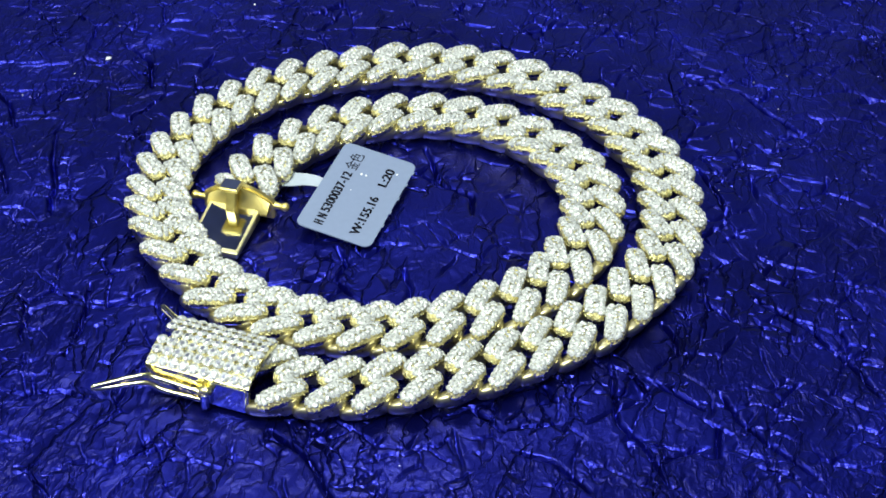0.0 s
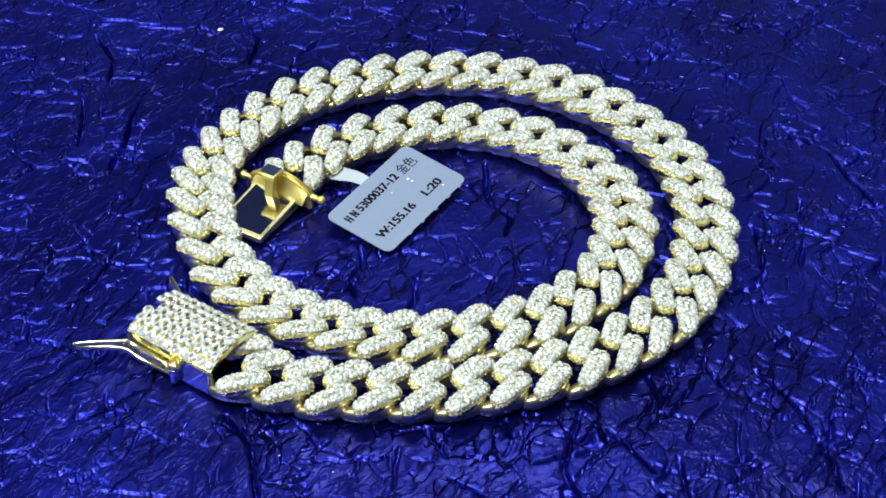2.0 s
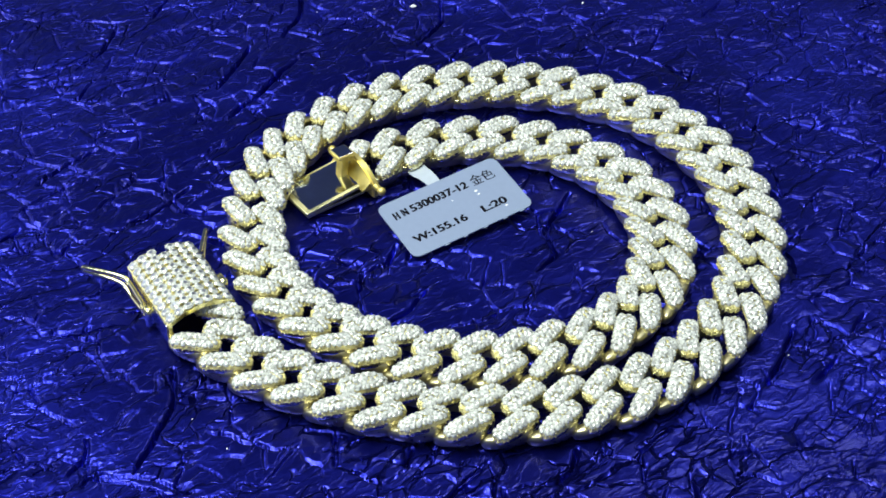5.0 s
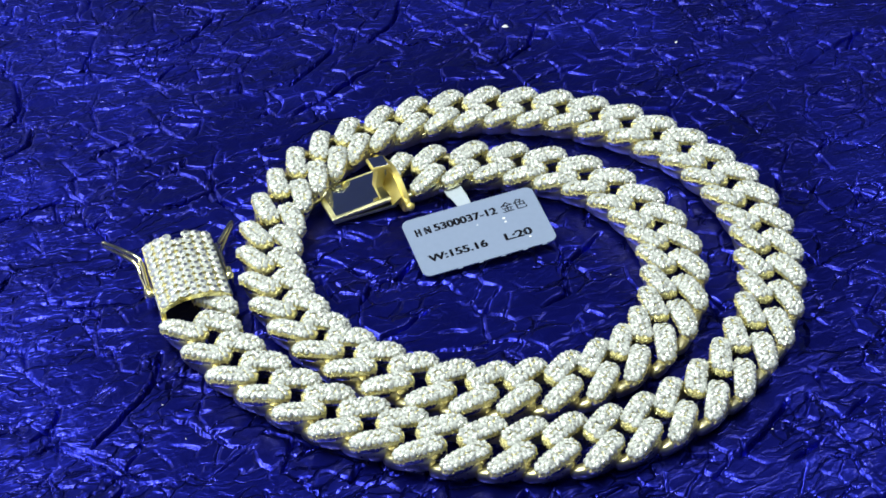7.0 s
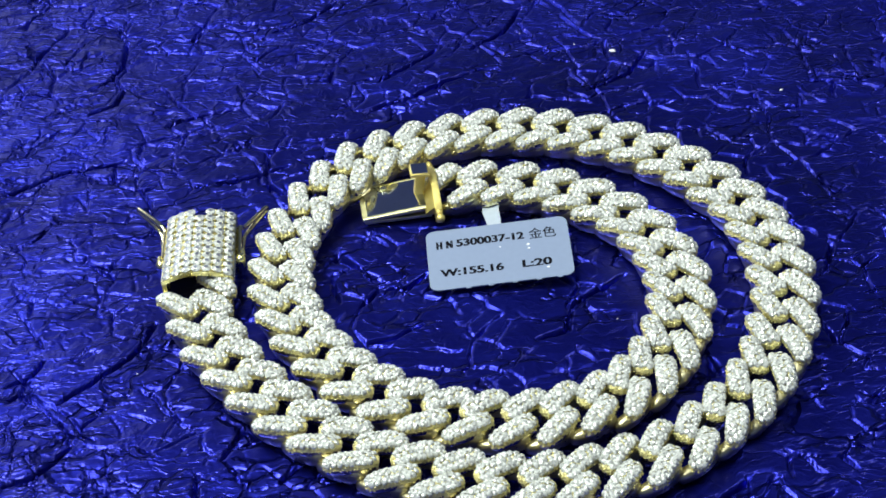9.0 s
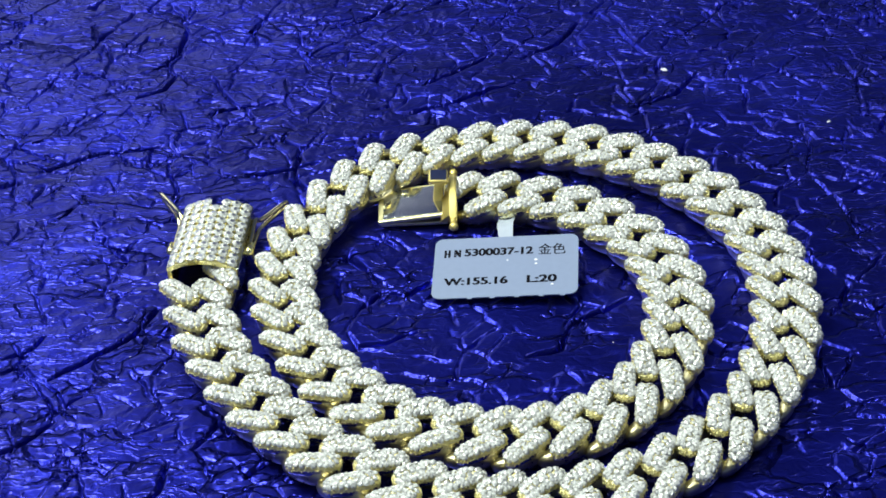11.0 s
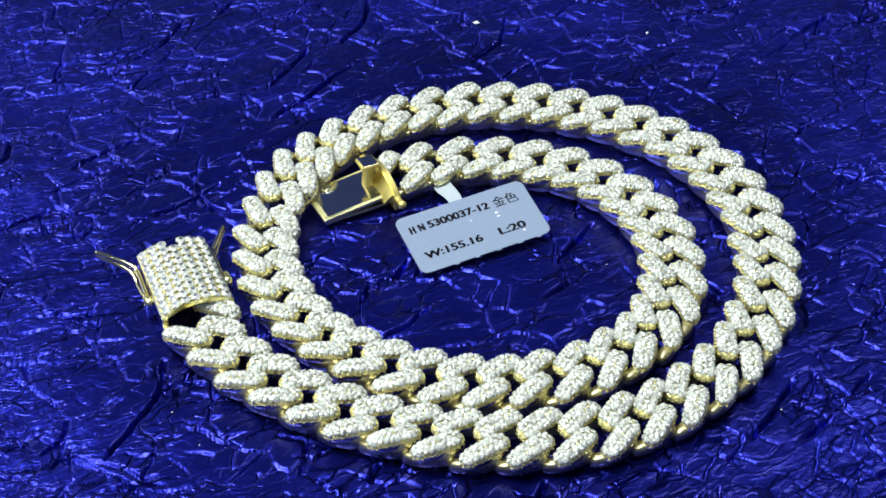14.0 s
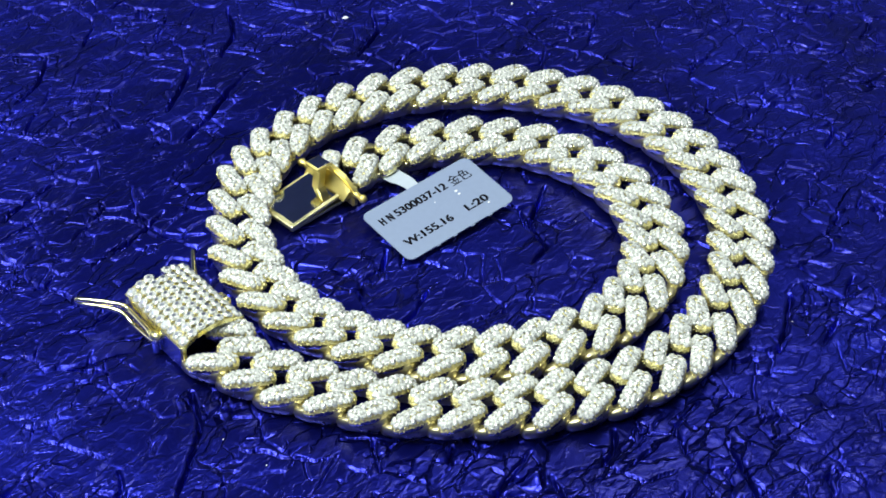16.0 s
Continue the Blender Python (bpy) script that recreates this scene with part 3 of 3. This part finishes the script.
clasp = part("clasp_box", clasp_shell(), necklace, "arched gold clasp box with a pave-set lid and a notch", m=BOX)
bm = bmesh.new()
box(bm, (2 * BOX_HALF * MM - 0.1 * MM, 9.0 * MM, 0.5 * MM), pose(0, 3.0 * MM, 0.5 * MM), 0.1 * MM)
part("floor_plate", mesh_of("floor_plate", bm, GOLD, 18), clasp)
bm = bmesh.new()
box(bm, (11.6 * MM, 5.0 * MM, 4.6 * MM), pose(0, 4.6 * MM, 3.1 * MM), 0.2 * MM)
part("catch_block", mesh_of("catch_block", bm, GOLD, 18), clasp)
for side in (-1, 1):
    bm = bmesh.new()
    box(bm, (0.3 * MM, 6.6 * MM, 4.9 * MM), pose(side * (BOX_HALF + 0.1) * MM, -5.8 * MM, 2.95 * MM), 0.1 * MM)
    part("side_plate", mesh_of("side_plate", bm, PLATE, 18), clasp, "polished mirror side plate")
    tip = (-13.4, 16.2, 3.6) if side < 0 else (12.1, 15.8, 1.9)
    out = 7.55 if side < 0 else 7.3
    bm = bmesh.new()
    elbow = (side * (out + 0.9), 9.6)
    high = [(side * out, -2.0, 3.0), (side * out, 3.0, 3.5), (side * out, 7.6, 3.8), (*elbow, tip[2] + 0.75), (tip[0] * 0.96, tip[1] - 0.8, tip[2] + 0.42), tip]
    low = [(tip[0] * 0.96, tip[1] - 0.8, tip[2] - 0.45), (elbow[0] + side * 0.3, elbow[1] - 0.3, tip[2] - 0.55), (side * (out + 0.5), 5.5, 1.9), (side * out, -2.0, 1.6)]
    rod(bm, [p * MM for p in smooth_line(high + low, 7)], 0.5 * MM, 10)
    part("latch_arm", mesh_of("latch_arm", bm, LATCH, 60), clasp, "bent gold wire safety latch, swung open")
    knob = pose(side * 7.7 * MM, -1.9 * MM, 0)
    bm = bmesh.new()
    bmesh.ops.create_uvsphere(bm, u_segments=14, v_segments=9, radius=1.0, matrix=knob @ pose(0, 0, 3.9 * MM) @ Matrix.Diagonal((1.0 * MM, 1.35 * MM, 1.0 * MM, 1)))
    bmesh.ops.create_cone(bm, cap_ends=True, segments=10, radius1=0.75 * MM, radius2=0.5 * MM, depth=1.5 * MM, matrix=knob @ pose(0.3 * side * MM, 1.5 * MM, 3.7 * MM, -75))
    hinge = part("hinge_knob", mesh_of("hinge_knob", bm, GOLD, 40), clasp, "round gold hinge knob of the latch")
    bm = bmesh.new()
    bmesh.ops.create_cone(bm, cap_ends=True, segments=14, radius1=0.85 * MM, radius2=1.0 * MM, depth=2.9 * MM, matrix=knob @ pose(0, 0, 1.95 * MM))
    part("hinge_barrel", mesh_of("hinge_barrel", bm, PLATE, 40), hinge, "dark polished hinge barrel")

bm = bmesh.new()
brilliant(bm, Matrix(), 1.08 * MM, 0.38)
bmesh.ops.recalc_face_normals(bm, faces=bm.faces)
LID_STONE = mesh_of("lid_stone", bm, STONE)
LID_STONE.materials.append(TABLE)
LID_STONE.polygons[0].material_index = 1  # the flat table gets the darker colour of the room it would reflect

bm = bmesh.new()
COLUMNS, ROWS = 7, 10
for i in range(COLUMNS):
    r = -5.85 + 11.7 * i / (COLUMNS - 1)
    normal = Vector((4.0 * r / BOX_HALF ** 2, 0, 1)).normalized()
    for j in range(ROWS):
        f = -8.6 + 1.91 * j
        # two beads in each gap of a row, one at each side between the rows
        for dr, df, size in ((-0.98, -0.45, 0.19), (-0.98, 0.45, 0.19), (0.0, 0.96, 0.11)):
            if abs(r + dr) < 6.75 and abs(f + df) < 9.4 and not (abs(r + dr) < 1.3 and f + df > 7.3):
                bead(bm, Vector(((r + dr) * MM, (f + df) * MM, (roof(r + dr) + 0.12) * MM)), size * chain_rng.uniform(0.85, 1.15) * MM)
        if abs(r) < 1.0 and f > 7.3:
            continue  # the notch
        place = along(normal, Vector((0, 1, 0)), Vector((r * MM, f * MM, (roof(r) + 0.14) * MM)))
        tilt = Matrix.Rotation(chain_rng.uniform(-0.1, 0.1), 4, "X") @ Matrix.Rotation(chain_rng.uniform(-0.1, 0.1), 4, "Y")
        part("stone", LID_STONE, clasp, m=place @ Matrix.Rotation(chain_rng.uniform(0, 0.8), 4, "Z") @ tilt @ Matrix.Scale(chain_rng.uniform(0.94, 1.02), 4))
part("prong_setting", mesh_of("clasp_prongs", bm, GOLD_GRAIN, 180), clasp, "tiny gold prong beads between the stones", "stuff")

# ---- the tongue at the chain's other end ----
TONGUE = pose(0, 16.8 * MM, 0, 0, 0, -2)
tongue_mesh = bmesh.new()
box(tongue_mesh, (14.0 * MM, 10.4 * MM, 0.9 * MM), pose(-6.2 * MM, 0, 2.0 * MM, 0, -5), 0.28 * MM, 2)
tongue = part("tongue", mesh_of("tongue", tongue_mesh, RIM, 18), necklace, "flat gold clasp tongue with a raised push button", m=TONGUE)
bm = bmesh.new()
box(bm, (12.6 * MM, 9.0 * MM, 0.12 * MM), pose(-5.9 * MM, 0, 2.51 * MM, 0, -5), 0.04 * MM)
part("mirror_face", mesh_of("mirror_face", bm, PLATE, 18), tongue, "dark mirror-polished face")
bm = bmesh.new()
box(bm, (13.6 * MM, 9.9 * MM, 0.8 * MM), pose(-6.0 * MM, 0, 0.62 * MM, 0, 0.5), 0.2 * MM)
part("lower_leaf", mesh_of("lower_leaf", bm, RIM, 18), tongue)


def cap_mesh():
    bm = bmesh.new()
    arc = [(r, 6.9 - 2.9 * (r / 7.2) ** 2) for r in steps(-7.2, 7.2, 16)]
    outline = [(-7.2, 0.4)] + arc + [(7.2, 0.4)]
    prism(bm, outline, -0.7, 0.7)
    bmesh.ops.recalc_face_normals(bm, faces=bm.faces)
    bmesh.ops.bevel(bm, geom=[e for e in bm.edges if e.calc_face_angle(0) > 1.0], offset=0.25 * MM, segments=2, affect="EDGES")
    bm.transform(pose(1.9 * MM, -0.5 * MM, 0, 0, 0, 90))
    return mesh_of("end_cap", bm, GOLD_BRIGHT, 18)


part("end_cap", cap_mesh(), tongue, "arched gold end cap")
bm = bmesh.new()
box(bm, (3.9 * MM, 4.0 * MM, 0.9 * MM), pose(-0.8 * MM, 0.3 * MM, 8.15 * MM, 0, 3), 0.34 * MM, 3)
part("push_button", mesh_of("push_button", bm, GOLD_BRIGHT, 18), tongue, "square push button with a mirror top")
bm = bmesh.new()
box(bm, (3.2 * MM, 3.3 * MM, 0.1 * MM), pose(-0.75 * MM, 0.3 * MM, 8.64 * MM, 0, 3), 0.03 * MM)
part("mirror_face", mesh_of("button_face", bm, PLATE, 18), tongue)
bm = bmesh.new()
box(bm, (1.9 * MM, 2.0 * MM, 5.7 * MM), pose(-0.9 * MM, 0.2 * MM, 5.1 * MM, 0, 8), 0.3 * MM)
part("post", mesh_of("post", bm, GOLD_BRIGHT, 18), tongue)
bm = bmesh.new()
rows = []
for y in steps(-6.8, 5.6, 16):
    top = 6.3 - 2.9 * ((y + 0.5) / 7.2) ** 2
    rows.append([bm.verts.new((x * MM, y * MM, z * MM)) for x, z in ((-0.3 if y > 0 else -0.7, 2.3), (-0.2 if y > 0 else -0.6, 2.6), (1.3, top), (1.3, 2.3))])
for p, q in zip(rows, rows[1:]):
    for i in range(4):
        bm.faces.new((p[i], p[(i + 1) % 4], q[(i + 1) % 4], q[i]))
bm.faces.new(rows[0])
bm.faces.new(rows[-1])
bmesh.ops.recalc_face_normals(bm, faces=bm.faces)
part("sloped_web", mesh_of("sloped_web", bm, GOLD_BRIGHT, 40), tongue, "sloping amber-gold web under the button")
for side in (-1, 1):
    bm = bmesh.new()
    rod(bm, [(1.9 * MM, (side * v - 0.5) * MM, (3.3 if side < 0 else 2.6) * MM) for v in (6.9, 7.6, 8.4, 8.7, 9.3, 9.8, 10.0)], [v * MM for v in (0.75, 0.7, 0.6, 0.75, 0.95, 0.7, 0.3)], 12)
    part("pin", mesh_of("pin", bm, GOLD_BRIGHT, 60), tongue, "small round gold pin")

# ---- the price tag ----
TAG_ACROSS = Vector((27.1, -3.2, 1.5)).normalized()
TAG_FACE = TAG_ACROSS.cross(Vector((0.9, 15.0, 1.9))).normalized()
TAG_UP = TAG_FACE.cross(TAG_ACROSS)
TAG_W, TAG_H = 27.7, 15.5
tag_middle = Vector((10.85, -5.15, 2.3)) * MM
TAG = Matrix((
    (TAG_ACROSS.x, TAG_UP.x, TAG_FACE.x, tag_middle.x),
    (TAG_ACROSS.y, TAG_UP.y, TAG_FACE.y, tag_middle.y),
    (TAG_ACROSS.z, TAG_UP.z, TAG_FACE.z, tag_middle.z),
    (0, 0, 0, 1)))
price_tag = new("price_tag")
price_tag.matrix_world = TAG
tagged(price_tag, "pale blue-white coated price tag with black print, tied to the chain", "tag")


def tag_card():
    bm = bmesh.new()
    corner, pts = 1.6, []
    for cx, cy, start in ((1, 1, 0), (-1, 1, 90), (-1, -1, 180), (1, -1, 270)):
        for s in range(7):
            a = radians(start + 15 * s)
            pts.append((cx * (TAG_W / 2 - corner) + corner * math.cos(a), cy * (TAG_H / 2 - corner) + corner * math.sin(a)))
    low = [bm.verts.new((x * MM, y * MM, -0.12 * MM)) for x, y in pts]
    high = [bm.verts.new((x * MM, y * MM, 0.12 * MM)) for x, y in pts]
    bm.faces.new(low[::-1])
    bm.faces.new(high)
    for i in range(len(pts)):
        j = (i + 1) % len(pts)
        bm.faces.new((low[i], low[j], high[j], high[i]))
    return mesh_of("card", bm, PAPER, 40)


part("card", tag_card(), price_tag)
for x in (-6.5, -2.2, 2.4, 7.0, 11.0):
    bm = bmesh.new()
    box(bm, (1.0 * MM, 0.4 * MM, 0.18 * MM), pose(x * MM, (-TAG_H / 2 - 0.05) * MM, 0), 0.06 * MM)
    part("tear_nub", mesh_of("tear_nub", bm, PAPER), price_tag)


def printed(words, left, right, middle, height, bold=0.02, smear=0.16):
    """Words set to a width and a height in millimetres, as a thin layer of ink."""
    data = bpy.data.curves.new("print", "FONT")
    data.body, data.size, data.extrude, data.offset = words, 1.0, 0.0, bold
    ob = bpy.data.objects.new("print", data)
    scene.collection.objects.link(ob)
    bpy.context.view_layer.update()
    me = bpy.data.meshes.new_from_object(ob.evaluated_get(bpy.context.evaluated_depsgraph_get()))
    bpy.data.objects.remove(ob)
    n = len(me.vertices)
    co = np.empty(n * 3)
    me.vertices.foreach_get("co", co)
    co = co.reshape(-1, 3)
    lo, hi = co.min(0), co.max(0)
    co[:, 0] = (left - TAG_W / 2 + (co[:, 0] - lo[0]) / (hi[0] - lo[0]) * (right - left)) * MM
    co[:, 1] = (TAG_H / 2 - middle + ((co[:, 1] - lo[1]) / (hi[1] - lo[1]) - 0.5) * height) * MM
    co[:, 2] = 0.128 * MM
    me.vertices.foreach_set("co", co.ravel())
    bm = bmesh.new()
    bm.from_mesh(me)
    twin = bmesh.ops.duplicate(bm, geom=list(bm.faces))
    bmesh.ops.translate(bm, verts=[v for v in twin["geom"] if isinstance(v, bmesh.types.BMVert)], vec=(smear * MM, 0, 0.004 * MM))
    bm.to_mesh(me)
    bm.free()
    me.materials.clear()
    me.materials.append(INK)
    me.update()
    return part("print", me, price_tag, "black printed characters")


printed("H", 1.9, 2.9, 4.0, 1.95, 0.02, 0.2)
printed("N", 3.8, 4.9, 3.95, 1.95, 0.02, 0.25)
printed("5300037-12", 5.8, 18.9, 3.85, 1.95)
printed("\u91d1\u8272", 20.0, 25.2, 3.7, 2.8, 0.0, 0.08)
printed("W:155.16", 2.2, 14.3, 11.3, 1.9)
printed("L:20", 18.0, 23.6, 11.3, 1.9)


def strap():
    bm = bmesh.new()
    mid = smooth_line([(-0.2, 6.4, -0.25), (-0.3, 8.6, -0.05), (-0.5, 10.8, -0.35), (-0.6, 12.8, -1.1), (-0.3, 16.0, -2.4)], 5)
    rows = []
    for i, p in enumerate(mid):
        half = Vector((1.3 + 0.5 * i / len(mid), 0.1, 0.5 * i / len(mid)))
        rows.append([bm.verts.new((p + half * s + Vector((0, 0, z))) * MM) for s, z in ((-1, -0.08), (1, -0.08), (1, 0.08), (-1, 0.08))])
    for a, b in zip(rows, rows[1:]):
        for i in range(4):
            bm.faces.new((a[i], a[(i + 1) % 4], b[(i + 1) % 4], b[i]))
    bm.faces.new(rows[0][::-1])
    bm.faces.new(rows[-1])
    bmesh.ops.recalc_face_normals(bm, faces=bm.faces)
    return mesh_of("strap", bm, STRAP, 40)


dent_rng = random.Random(5)
for _ in range(4):  # small dents in the card's coating, coloured white for their glints
    bm = bmesh.new()
    bmesh.ops.create_icosphere(bm, subdivisions=2, radius=dent_rng.uniform(0.12, 0.28) * MM)
    bm.transform(pose(dent_rng.uniform(-9, 11) * MM, dent_rng.uniform(-6, 2) * MM, 0.12 * MM) @ Matrix.Diagonal((1.4, 1, 0.3, 1)))
    part("blister", mesh_of("blister", bm, LINT_AND_GLINT, 180), price_tag)
part("strap", strap(), price_tag, "folded paper strap looped under the chain")


# ---- bits of lint on the sheet ----
def lint_bit(x, y, size, seed):
    rng = random.Random(seed)
    bm = bmesh.new()
    bmesh.ops.create_icosphere(bm, subdivisions=2, radius=size * MM)
    for v in bm.verts:
        v.co = Vector((v.co.x * 1.5, v.co.y, v.co.z * 0.6)) * rng.uniform(0.7, 1.25)
    ob = new("lint", mesh_of("lint", bm, LINT_AND_GLINT, 180))
    z = float(sheet_height(np.array([x]), np.array([y]))[0])
    ob.matrix_world = pose(x, y, z + 0.35 * size * MM, 0, 0, rng.uniform(0, 180))
    return tagged(ob, "tiny white speck of lint on the blue foil", "lint", "lint specks")


for n, (x, y, size) in enumerate((
        (0.0502, 0.0616, 0.5), (0.0814, 0.0373, 0.28), (0.064, 0.064, 0.13), (0.0425, 0.0665, 0.13), (0.0315, 0.074, 0.12), (0.082, -0.086, 0.14),
        (0.068, -0.085, 0.12), (0.078, -0.079, 0.12), (0.034, -0.075, 0.12), (0.029, -0.026, 0.11), (-0.06, -0.02, 0.12), (-0.059, -0.03, 0.12))):
    lint_bit(x, y, size, n)
